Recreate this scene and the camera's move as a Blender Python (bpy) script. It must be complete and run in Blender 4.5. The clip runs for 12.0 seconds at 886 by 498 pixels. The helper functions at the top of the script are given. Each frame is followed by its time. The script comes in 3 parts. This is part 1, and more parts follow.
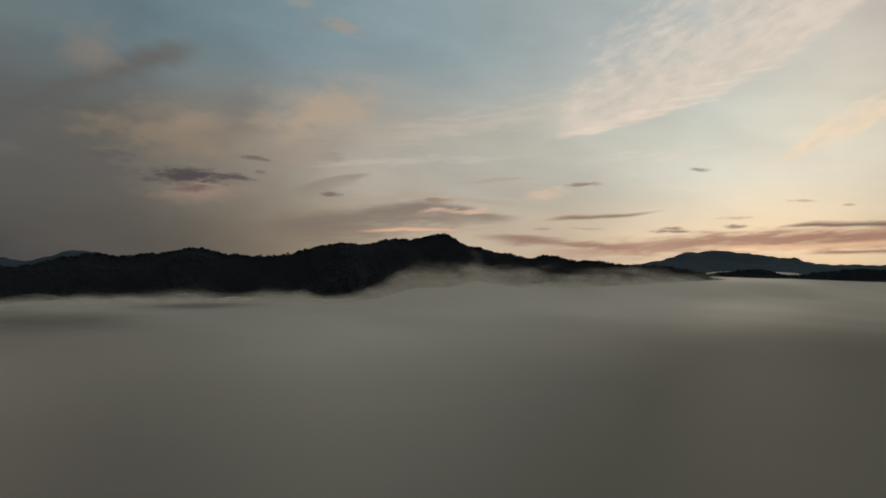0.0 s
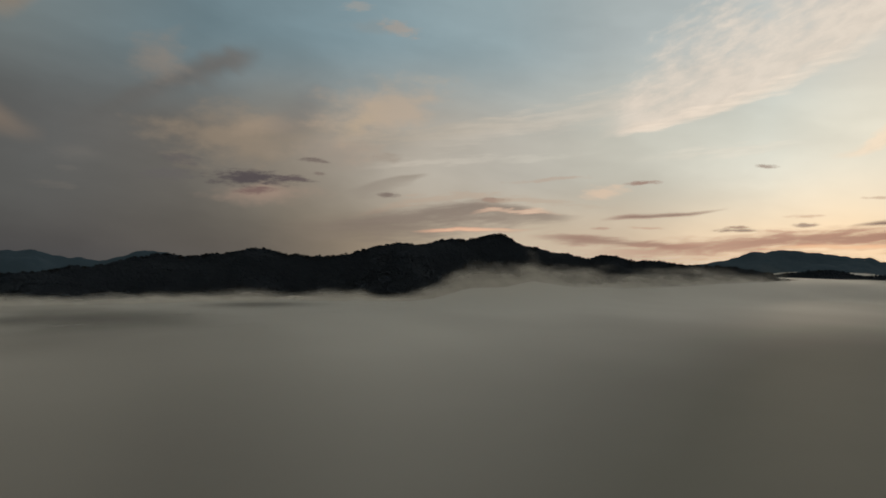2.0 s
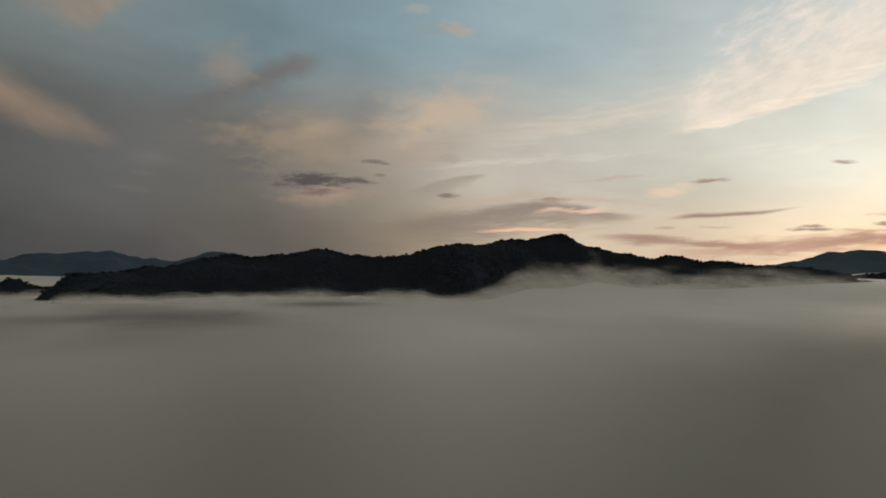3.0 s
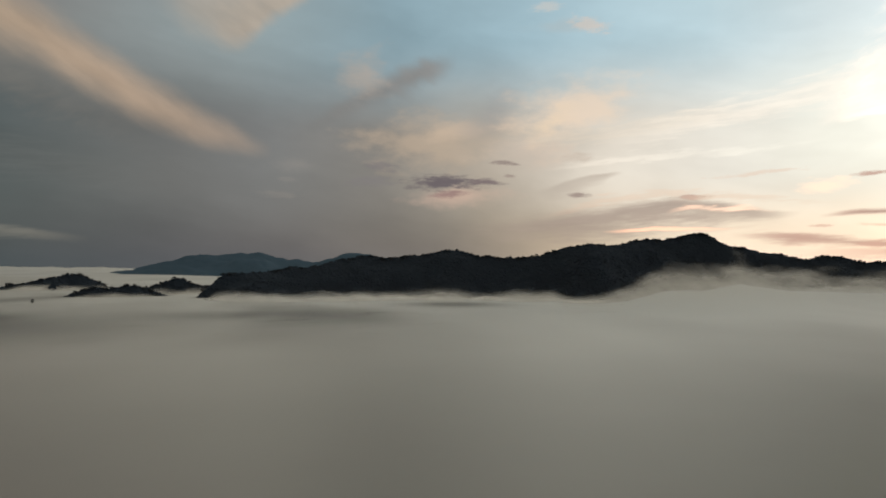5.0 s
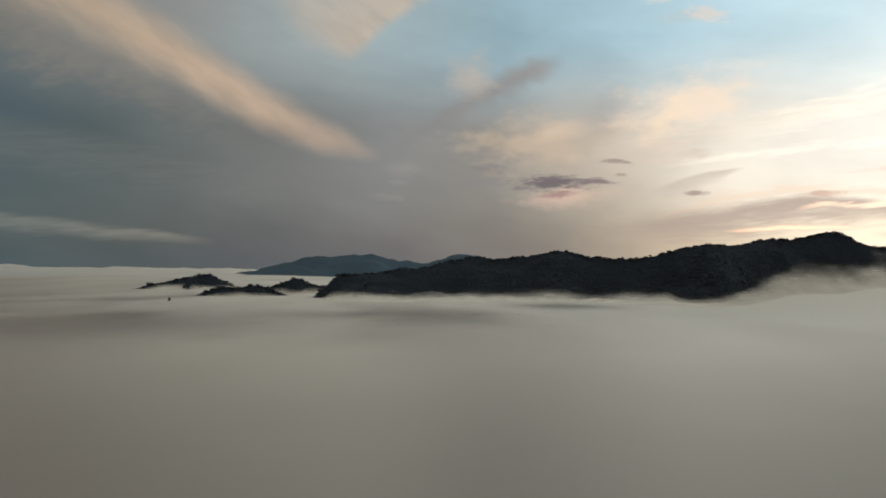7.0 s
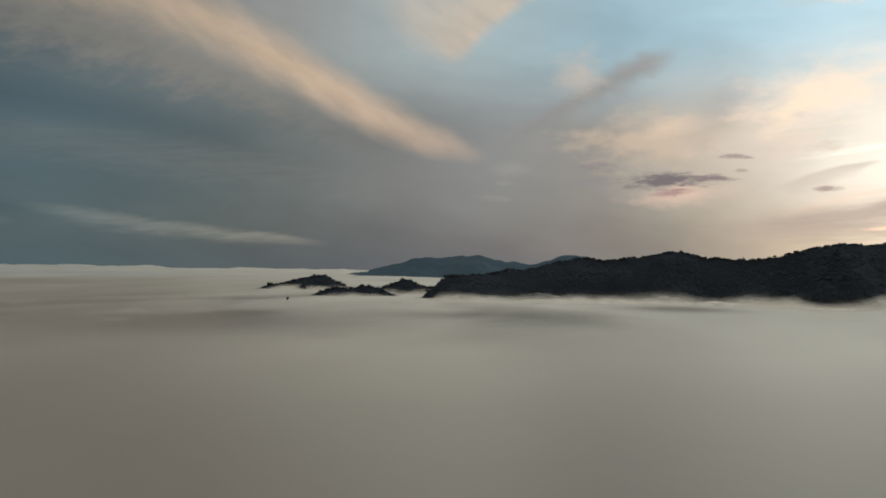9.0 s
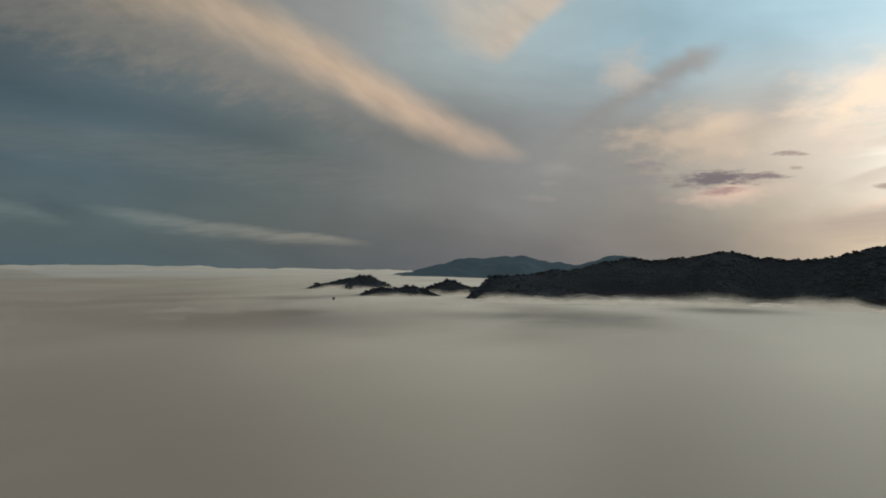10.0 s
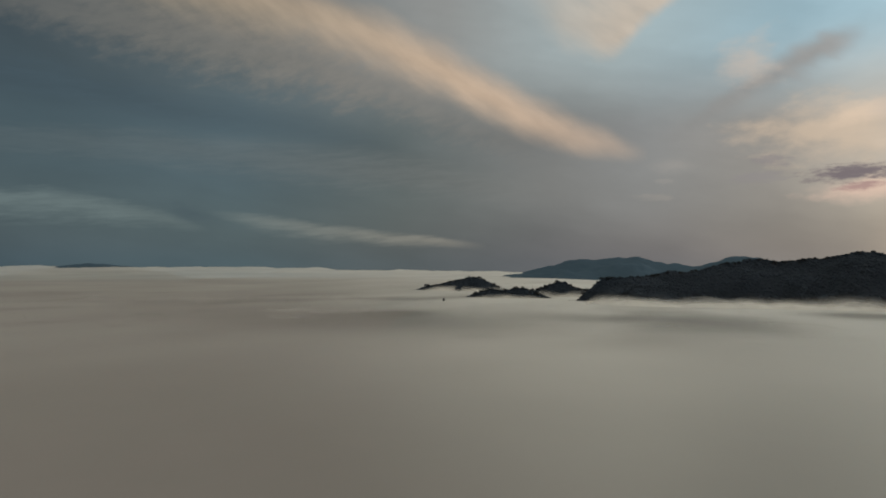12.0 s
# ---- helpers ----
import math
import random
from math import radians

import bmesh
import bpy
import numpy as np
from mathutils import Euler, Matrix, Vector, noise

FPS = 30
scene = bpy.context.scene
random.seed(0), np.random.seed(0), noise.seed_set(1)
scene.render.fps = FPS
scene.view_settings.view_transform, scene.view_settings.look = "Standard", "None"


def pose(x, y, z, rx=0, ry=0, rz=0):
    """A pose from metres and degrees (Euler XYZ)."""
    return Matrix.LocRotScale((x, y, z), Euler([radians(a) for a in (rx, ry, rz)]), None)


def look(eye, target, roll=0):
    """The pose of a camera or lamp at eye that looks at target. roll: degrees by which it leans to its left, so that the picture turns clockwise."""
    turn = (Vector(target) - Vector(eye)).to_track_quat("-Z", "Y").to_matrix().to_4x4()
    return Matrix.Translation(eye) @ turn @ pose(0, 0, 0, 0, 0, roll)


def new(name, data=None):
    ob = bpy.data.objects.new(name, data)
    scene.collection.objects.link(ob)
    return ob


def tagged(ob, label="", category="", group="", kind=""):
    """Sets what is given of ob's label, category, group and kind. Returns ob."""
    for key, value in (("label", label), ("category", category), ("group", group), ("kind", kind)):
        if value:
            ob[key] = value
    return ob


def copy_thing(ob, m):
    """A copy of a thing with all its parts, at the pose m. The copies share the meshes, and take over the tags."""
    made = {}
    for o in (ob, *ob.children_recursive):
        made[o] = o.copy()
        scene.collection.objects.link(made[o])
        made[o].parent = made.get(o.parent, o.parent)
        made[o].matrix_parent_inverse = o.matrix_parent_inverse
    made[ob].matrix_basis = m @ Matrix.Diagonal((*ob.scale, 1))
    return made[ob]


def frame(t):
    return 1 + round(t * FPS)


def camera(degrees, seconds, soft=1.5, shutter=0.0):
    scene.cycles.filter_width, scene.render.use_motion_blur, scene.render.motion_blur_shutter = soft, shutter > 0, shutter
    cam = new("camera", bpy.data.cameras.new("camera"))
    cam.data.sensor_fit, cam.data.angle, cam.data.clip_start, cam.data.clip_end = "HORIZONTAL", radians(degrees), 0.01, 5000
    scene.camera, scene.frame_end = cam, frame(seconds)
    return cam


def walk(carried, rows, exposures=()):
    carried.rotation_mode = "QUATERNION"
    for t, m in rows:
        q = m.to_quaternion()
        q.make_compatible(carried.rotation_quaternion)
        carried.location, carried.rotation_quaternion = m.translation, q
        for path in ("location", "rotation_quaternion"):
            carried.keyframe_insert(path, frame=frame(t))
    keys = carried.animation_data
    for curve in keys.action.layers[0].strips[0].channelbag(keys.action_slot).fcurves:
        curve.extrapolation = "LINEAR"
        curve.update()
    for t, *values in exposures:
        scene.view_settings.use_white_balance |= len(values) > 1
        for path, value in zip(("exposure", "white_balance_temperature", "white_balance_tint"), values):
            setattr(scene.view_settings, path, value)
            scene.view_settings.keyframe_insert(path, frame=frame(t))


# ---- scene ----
# ---- camera ----
EYE = (0.0, 0.0, 60.0)


def heading(yaw, pitch, roll):
    """Camera pose: degrees to the right of north, up, and clockwise lean."""
    return pose(*EYE, 90 + pitch, 0, -yaw) @ pose(0, 0, 0, 0, 0, roll)


cam = camera(67.65, 12.0, soft=1.85)
walk(cam, [
    (0, heading(23.59, 1.30, 0.57)),
    (0.5, heading(22.42, 1.29, 0.57)),
    (1, heading(21.28, 1.27, 0.59)),
    (1.5, heading(20.14, 1.26, 0.61)),
    (2, heading(18.73, 1.25, 0.62)),
    (2.5, heading(16.43, 1.24, 0.61)),
    (4.5, heading(4.66, 1.20, 0.60)),
    (5, heading(2.34, 1.19, 0.60)),
    (5.5, heading(0.00, 1.19, 0.60)),
    (6, heading(-2.32, 1.19, 0.59)),
    (6.5, heading(-4.73, 1.20, 0.59)),
    (7, heading(-7.01, 1.20, 0.59)),
    (9, heading(-16.26, 1.20, 0.58)),
    (9.5, heading(-18.64, 1.20, 0.57)),
    (10, heading(-20.08, 1.20, 0.56)),
    (10.5, heading(-22.45, 1.21, 0.55)),
    (11, heading(-24.76, 1.22, 0.53)),
    (11.5, heading(-27.11, 1.24, 0.49)),
    (12, heading(-29.52, 1.26, 0.45)),
], exposures=[(0, -1.15, 6850, 10), (1.5, -1.08, 6850, 10), (2.5, -0.95, 6850, 10), (4.5, -0.35, 6760, 10), (5.5, -0.1, 6720, 10), (7, 0.05, 6720, 10), (9, 0.18, 6720, 10), (12, 0.13, 6720, 10)])
scene.cycles.transparent_max_bounces = 32


# ---- small node helpers ----
class Tree:
    """Short hand for building node trees."""

    def __init__(self, tree):
        self.tree = tree
        tree.nodes.clear()

    def node(self, kind, inputs=(), **settings):
        n = self.tree.nodes.new(kind)
        if "operation" in settings:
            n.operation = settings["operation"]
        if "use_clamp" in settings:
            n.use_clamp = settings["use_clamp"]
        if "data_type" in settings:
            n.data_type = settings["data_type"]
        if "vector_type" in settings:
            n.vector_type = settings["vector_type"]
        if "interpolation_type" in settings:
            n.interpolation_type = settings["interpolation_type"]
        if "attribute_name" in settings:
            n.attribute_name = settings["attribute_name"]
        for key, value in dict(inputs).items():
            if isinstance(value, bpy.types.NodeSocket):
                self.tree.links.new(value, n.inputs[key])
            else:
                n.inputs[key].default_value = value
        return n

    def math(self, op, a, b=0.0, c=0.0):
        return self.node("ShaderNodeMath", {0: a, 1: b, 2: c}, operation=op).outputs[0]

    def vmath(self, op, a, b=(0, 0, 0), scale=1.0):
        n = self.node("ShaderNodeVectorMath", {0: a, 1: b}, operation=op)
        if op == "SCALE":
            n.inputs["Scale"].default_value = scale
        return n

    def span(self, x, a, b, c=0.0, d=1.0, smooth=True):
        return self.node("ShaderNodeMapRange", {0: x, 1: a, 2: b, 3: c, 4: d},
                         interpolation_type="SMOOTHSTEP" if smooth else "LINEAR").outputs[0]

    def noise(self, vector, scale, detail=4.0, rough=0.5):
        return self.node("ShaderNodeTexNoise", {"Vector": vector, "Scale": scale, "Detail": detail, "Roughness": rough})

    def ramp(self, x, stops):
        n = self.node("ShaderNodeValToRGB", {0: x})
        e = n.color_ramp.elements
        while len(e) < len(stops):
            e.new(0.5)
        for el, (at, colour) in zip(e, stops):
            el.position, el.color = at, (*colour, 1)
        return n.outputs[0]

    def mix(self, fac, a, b):
        n = self.node("ShaderNodeMix", data_type="RGBA")
        for key, value in ((0, fac), (6, a), (7, b)):
            if isinstance(value, bpy.types.NodeSocket):
                self.tree.links.new(value, n.inputs[key])
            else:
                n.inputs[key].default_value = value if key == 0 else (*value, 1)
        return n.outputs[2]


def srgb(r, g, b, gain=1.0):
    return tuple(gain * ((v / 255 + 0.055) / 1.055) ** 2.4 for v in (r, g, b))


# ---- sky ----
SUN_BEARING, SUN_HEIGHT = 48.0, 3.0


def make_sky():
    world = bpy.data.worlds.new("dawn_sky")
    scene.world = world
    world.use_nodes = True
    w = Tree(world.node_tree)
    way = w.node("ShaderNodeTexCoord").outputs["Generated"]
    xyz = w.node("ShaderNodeSeparateXYZ", {0: way})
    bearing = w.math("MULTIPLY", w.math("ARCTAN2", xyz.outputs[0], xyz.outputs[1]), 57.2958)
    height = w.math("MULTIPLY", w.math("ARCSINE", xyz.outputs[2]), 57.2958)
    flat = w.node("ShaderNodeCombineXYZ", {0: bearing, 1: height}).outputs[0]
    # wind-drawn coordinates: long along the horizon, short in height
    drawn = w.vmath("MULTIPLY", flat, (0.45, 1.6, 1)).outputs[0]
    big = w.noise(w.vmath("MULTIPLY", flat, (0.6, 1, 1)).outputs[0], 0.11, 5, 0.55)
    small = w.noise(drawn, 0.55, 5, 0.6)
    shift_big = w.vmath("MULTIPLY", w.vmath("SUBTRACT", big.outputs["Color"], (0.5, 0.5, 0.5)).outputs[0], (5, 2.6, 0)).outputs[0]
    shift_small = w.vmath("MULTIPLY", w.vmath("SUBTRACT", small.outputs["Color"], (0.5, 0.5, 0.5)).outputs[0], (1.8, 0.7, 0)).outputs[0]
    soft = w.vmath("ADD", flat, shift_big).outputs[0]
    crisp = w.vmath("ADD", flat, shift_small).outputs[0]
    clear = w.node("ShaderNodeTexSky")
    clear.sky_type, clear.sun_disc, clear.altitude, clear.dust_density = "NISHITA", False, 300, 2.0
    clear.sun_elevation, clear.sun_rotation = radians(SUN_HEIGHT), radians(SUN_BEARING)
    clear_dim = w.vmath("SCALE", clear.outputs[0], scale=0.10).outputs[0]
    # veil of high cloud, thinner and bluer to the zenith, brightest over the sunrise
    spread = w.node("ShaderNodeSeparateXYZ", {0: soft})
    turn = w.span(spread.outputs[0], -180, 180, smooth=False)
    lift = spread.outputs[1]

    def row(behind, *stops):
        ends = [(0.0, srgb(*behind)), (1.0, srgb(*behind))]
        return w.ramp(turn, sorted([((a + 180) / 360, srgb(*c)) for a, *c in stops] + ends))

    low = row((118, 118, 116), (-100, 68, 80, 90), (-63, 70, 88, 97), (-47, 77, 95, 102), (-33, 82, 92, 96), (-20, 100, 104, 109), (-10, 112, 113, 116),
              (2, 137, 134, 130), (12, 200, 186, 168), (22, 240, 226, 206, 1.2), (33, 240, 228, 210, 1.35), (45, 246, 236, 214, 1.75), (55, 250, 234, 206, 1.6), (90, 180, 168, 158))
    mid = row((124, 124, 122), (-100, 62, 75, 84), (-63, 64, 82, 92), (-47, 76, 95, 105), (-33, 88, 98, 101), (-20, 115, 117, 118, 1.06), (-12, 130, 132, 134, 1.05), (-3, 146, 143, 140),
              (6, 190, 180, 168), (16, 236, 229, 218, 1.1), (25, 233, 232, 225, 1.2), (33, 231, 235, 228, 1.28), (45, 228, 238, 234, 1.7), (55, 240, 240, 228, 1.75), (90, 190, 188, 184))
    high = row((130, 130, 128), (-100, 58, 68, 77), (-63, 62, 74, 82), (-45, 92, 102, 106), (-30, 140, 143, 143, 1.06), (-15, 160, 176, 181, 1.05), (-2, 150, 180, 194), (10, 160, 190, 204, 1.24),
               (24, 184, 210, 221, 1.3), (33, 200, 216, 222, 1.38), (45, 205, 218, 222, 1.7), (55, 224, 220, 214, 1.7), (90, 180, 182, 184))
    veil = w.mix(w.span(lift, 1.5, 8), low, mid)
    veil = w.mix(w.span(lift, 10, 19), veil, high)
    # unseen overhead: a pale warm tone added to brighten the mist below
    veil = w.mix(w.span(lift, 24, 45), veil, srgb(194, 186, 170))
    sky = w.mix(0.9, clear_dim, veil)
    streak = w.node("ShaderNodeMapping", {"Vector": soft, "Rotation": (0, 0, radians(-9)), "Scale": (14, 3.2, 1)}, vector_type="TEXTURE").outputs[0]
    strand = w.span(w.noise(streak, 1.0, 3, 0.5).outputs[0], 0.3, 0.7, 0.955, 1.045)
    sky = w.node("ShaderNodeVectorMath", {0: sky, "Scale": strand}, operation="SCALE").outputs[0]
    billow = w.span(big.outputs[0], 0.3, 0.7, 0.95, 1.05)
    sky = w.node("ShaderNodeVectorMath", {0: sky, "Scale": billow}, operation="SCALE").outputs[0]

    # cloud textures: soft heaps, wind-combed fibres, and the ripples of high cloud
    mild = w.vmath("ADD", flat, w.vmath("MULTIPLY", w.vmath("SUBTRACT", big.outputs["Color"], (0.5, 0.5, 0.5)).outputs[0], (1.6, 0.7, 0)).outputs[0]).outputs[0]
    mild = w.vmath("ADD", mild, w.vmath("SCALE", shift_small, scale=0.35).outputs[0]).outputs[0]
    combed = w.node("ShaderNodeMapping", {"Vector": mild, "Rotation": (0, 0, radians(4)), "Scale": (3.2, 0.42, 1)}, vector_type="TEXTURE").outputs[0]
    scaly = w.node("ShaderNodeMapping", {"Vector": crisp, "Rotation": (0, 0, radians(20)), "Scale": (1.9, 0.75, 1)}, vector_type="TEXTURE").outputs[0]
    fluff = w.math("SUBTRACT", w.noise(w.vmath("MULTIPLY", flat, (0.5, 1.0, 1)).outputs[0], 0.42, 6, 0.58).outputs[0], 0.5)
    wool = w.math("SUBTRACT", w.noise(w.node("ShaderNodeMapping", {"Vector": mild, "Rotation": (0, 0, radians(-32)), "Scale": (5, 1.6, 1)}, vector_type="TEXTURE").outputs[0], 1.0, 4, 0.5).outputs[0], 0.5)
    fine = w.math("SUBTRACT", w.noise(combed, 1.0, 6, 0.62).outputs[0], 0.5)
    ripple = w.math("SUBTRACT", w.math("ADD", w.math("MULTIPLY", w.noise(scaly, 1.0, 5, 0.6).outputs[0], 0.65),
                                       w.math("MULTIPLY", w.noise(mild, 0.3, 4, 0.55).outputs[0], 0.35)), 0.5)
    curl = w.math("SUBTRACT", w.noise(drawn, 1.9, 6, 0.65).outputs[0], 0.5)
    at_mild = w.node("ShaderNodeSeparateXYZ", {0: mild}).outputs
    painted = [sky]

    def puff(kind, a, h, long, deep, tilt, colour, thick):
        """A single cloud: b broad and soft, f small with a firm edge. Degrees; tilt rises to the east."""
        broad = kind == "b"
        at = w.node("ShaderNodeMapping", {"Vector": mild if broad else crisp, "Location": (a, h, 0), "Rotation": (0, 0, radians(tilt)),
                                          "Scale": (long, deep, 1)}, vector_type="TEXTURE").outputs[0]
        off = w.math("ADD", w.vmath("LENGTH", at).outputs["Value"], w.math("MULTIPLY", fluff if broad else curl, 3.4 if broad else 2.6))
        painted[0] = w.mix(w.span(off, 1.55 if broad else 1.4, 0.05 if broad else 0.3, 0.0, thick), painted[0], colour)

    def stroke(first, last, ragged, grain, *stops):
        """A drawn-out cloud. Stops from west to east: bearing, height, fade above, fade below, thickness."""
        west, east = stops[0][0], stops[-1][0]
        u = w.node("ShaderNodeMapRange", {0: at_mild[0], 1: west, 2: east}).outputs[0]
        n = w.node("ShaderNodeValToRGB", {0: u})
        n.color_ramp.interpolation = "CARDINAL"
        e = n.color_ramp.elements
        while len(e) < len(stops):
            e.new(0.5)
        for el, (a, h, up, down, thick) in zip(e, stops):
            el.position, el.color = (a - west) / (east - west), (h / 50, up / 20, down / 20, thick)
        line = w.node("ShaderNodeSeparateColor", {0: n.outputs[0]}).outputs
        v = w.math("SUBTRACT", at_mild[1], w.math("MULTIPLY", line[0], 50.0))
        above = w.math("DIVIDE", w.math("MAXIMUM", v, 0.0), w.math("MULTIPLY", line[1], 20.0))
        below = w.math("DIVIDE", w.math("MAXIMUM", w.math("MULTIPLY", v, -1.0), 0.0), w.math("MULTIPLY", line[2], 20.0))
        off = w.math("ADD", w.math("ADD", above, below), w.math("MULTIPLY", grain, ragged * 4.0))
        fade = w.math("MULTIPLY", w.span(off, 1.15, 0.0), n.outputs[1])
        tone = w.node("ShaderNodeVectorMath", {0: w.mix(u, first, last), "Scale": w.span(grain, -0.25, 0.25, 1.1, 0.9)}, operation="SCALE").outputs[0]
        painted[0] = w.mix(fade, painted[0], tone)

    # low western bars of cloud
    stroke(srgb(112, 128, 130, 0.91), srgb(112, 126, 126, 0.91), 0.35, fine,
           (-65.4, 4.6, 0.79, 1.66, 0.5), (-63.4, 4.5, 1.01, 1.82, 0.55), (-59.9, 4.5, 1.05, 1.9, 0.55), (-56.1, 4.0, 0.88, 1.53, 0.5), (-52.0, 3.4, 0.68, 0.9, 0.4), (-49.0, 2.6, 0.28, 0.37, 0))
    stroke(srgb(122, 134, 133, 0.91), srgb(150, 145, 134, 0.91), 0.3, fine,
           (-49.5, 4.1, 0.28, 0.27, 0), (-45.5, 3.7, 0.51, 1.04, 0.4), (-40.9, 3.1, 0.62, 1.16, 0.48), (-34.6, 2.3, 0.58, 0.88, 0.55), (-29.7, 1.9, 0.48, 0.69, 0.5), (-25.8, 1.5, 0.34, 0.39, 0))
    puff('b', -50.1, 3.91, 2.16, 0.69, -10, srgb(68, 83, 92, 0.91), 0.5)
    # the great lit band and the mottled cloud along its lower side
    stroke(srgb(122, 120, 114, 0.91), srgb(135, 130, 124, 0.91), 0.55, ripple,
           (-65.7, 19.2, 3.5, 2.17, 0.2), (-63.7, 18.9, 3.59, 2.23, 0.35), (-56.4, 18.4, 3.52, 3.04, 0.5), (-47.9, 17.4, 3.78, 3.26, 0.6), (-38.6, 15.9, 3.55, 3.21, 0.65), (-31.3, 13.8, 3.22, 2.83, 0.45), (-23.9, 11.0, 2.35, 2.38, 0.2), (-21.0, 9.5, 1.88, 1.43, 0))
    stroke(srgb(152, 142, 122, 0.93), srgb(208, 182, 160, 0.93), 0.1, wool,
           (-62.4, 23.6, 2.76, 3.23, 0.3), (-56.4, 22.6, 2.96, 3.48, 0.55), (-50.2, 21.7, 2.95, 3.49, 0.7), (-41.1, 20.6, 2.52, 3.26, 0.75), (-33.8, 18.2, 2.73, 2.99, 0.85), (-28.8, 15.8, 2.81, 2.5, 0.9), (-23.9, 13.2, 2.77, 2.16, 0.85), (-19.1, 11.0, 2.23, 1.78, 0.65), (-15.3, 9.9, 1.39, 1.4, 0.4), (-12.2, 9.0, 0.83, 0.83, 0))
    # pale patch with a crisp eastern edge
    stroke(srgb(178, 168, 156, 0.97), srgb(198, 186, 172, 0.97), 0.2, wool,
           (-23.8, 24.1, 7.46, 2.42, 0), (-20.0, 21.2, 8.67, 3.0, 0.45), (-16.9, 19.3, 9.76, 2.65, 0.75), (-15.0, 18.5, 10.31, 1.78, 0.9), (-13.3, 19.9, 10.15, 1.67, 0.9), (-10.9, 21.5, 9.94, 1.39, 0.9), (-7.9, 23.2, 9.7, 1.27, 0.9), (-5.0, 24.5, 9.49, 1.25, 0.8), (-0.1, 25.5, 8.93, 1.64, 0))
    # smoky slanting streak
    stroke(srgb(132, 134, 134, 0.97), srgb(150, 146, 144, 0.97), 0.3, wool,
           (-11.7, 9.8, 0.57, 0.57, 0), (-7.8, 12.0, 1.04, 1.14, 0.55), (-4.9, 13.7, 1.21, 1.32, 0.7), (-2.4, 14.9, 1.37, 1.48, 0.75), (-0.0, 15.9, 1.44, 1.65, 0.8), (1.7, 16.4, 1.43, 1.46, 0.65), (3.4, 16.8, 0.98, 0.98, 0))
    puff('b', -4.3, 15.73, 2.11, 1.47, 20, srgb(196, 182, 170, 0.97), 0.6)
    puff('b', 1.7, 10.35, 5.76, 1.96, 4, srgb(206, 186, 164, 1.00), 0.6)
    puff('b', 3.4, 11.34, 2.40, 0.78, 8, srgb(222, 200, 178, 1.00), 0.5)
    puff('b', 6.4, 12.4, 2.88, 1.47, 35, srgb(158, 160, 163, 1.00), 0.35)
    puff('b', 13.2, 12.8, 4.56, 2.25, 10, srgb(248, 224, 200, 1.08), 0.65)
    puff('b', 11.2, 11.72, 2.16, 0.98, 40, srgb(250, 226, 196, 1.05), 0.5)
    puff('f', 13.9, 9.01, 1.20, 0.44, 0, srgb(205, 190, 176, 1.05), 0.5)
    puff('b', 9.4, 9.66, 3.36, 1.27, 5, srgb(215, 198, 184, 1.05), 0.45)
    puff('b', 3.9, 5.75, 3.60, 0.78, 3, srgb(228, 196, 178, 1.00), 0.55)
    puff('f', 2.4, 6.87, 2.98, 0.64, 0, srgb(112, 104, 110, 0.97), 0.92)
    puff('f', 5.8, 7.01, 1.54, 0.29, -4, srgb(130, 117, 120, 0.97), 0.85)
    puff('f', 2.9, 5.9, 1.54, 0.24, 2, srgb(160, 132, 130, 0.97), 0.8)
    puff('f', -3.1, 8.19, 1.54, 0.44, -8, srgb(132, 128, 132, 0.97), 0.55)
    puff('f', -4, 6.93, 2.02, 0.49, 4, srgb(136, 132, 136, 0.97), 0.4)
    puff('f', 7.5, 8.62, 1.15, 0.24, -3, srgb(140, 124, 122, 0.97), 0.7)
    puff('f', 8.1, 7.48, 0.48, 0.15, 0, srgb(160, 142, 136, 0.97), 0.6)
    puff('f', 13.8, 5.85, 0.91, 0.20, 0, srgb(150, 130, 126, 1.00), 0.75)
    puff('f', 22.9, 5.53, 1.44, 0.22, 0, srgb(180, 168, 156, 1.05), 0.7)
    # thin arched cloud
    stroke(srgb(182, 170, 160, 1.00), srgb(196, 182, 168, 1.00), 0.25, fine,
           (10.1, 6.0, 0.37, 0.47, 0), (12.1, 6.6, 0.28, 1.19, 0.4), (14.3, 7.2, 0.23, 1.17, 0.5), (16.4, 7.5, 0.18, 0.53, 0.55), (17.7, 7.6, 0.13, 0.18, 0))
    puff('b', -10, 8.03, 1.73, 0.54, 0, srgb(160, 156, 152, 0.95), 0.35)
    puff('f', -10.9, 6.81, 0.96, 0.20, 0, srgb(160, 155, 150, 0.95), 0.22)
    puff('f', -11.6, 5.58, 1.54, 0.24, 0, srgb(166, 158, 150, 0.95), 0.2)
    puff('f', 14.7, 19.65, 1.54, 0.54, -12, srgb(225, 212, 202, 1.05), 0.7)
    puff('f', 11.1, 21.18, 1.25, 0.39, 0, srgb(205, 205, 202, 1.10), 0.6)
    puff('b', 12.7, 19.69, 2.88, 0.49, 0, srgb(180, 185, 185, 1.10), 0.3)
    # layered bank over the ridge
    stroke(srgb(156, 142, 134, 1.15), srgb(168, 150, 140, 1.15), 0.4, fine,
           (3.3, 2.7, 0.68, 0.98, 0), (10.9, 3.4, 1.04, 1.91, 0.6), (16.4, 4.1, 1.02, 2.41, 0.75), (20.2, 4.8, 0.77, 2.71, 0.8), (22.7, 4.9, 0.53, 2.57, 0.8), (25.5, 4.6, 0.44, 1.9, 0.75), (28.1, 4.2, 0.29, 1.1, 0.6), (30.9, 4.1, 0.17, 0.33, 0))
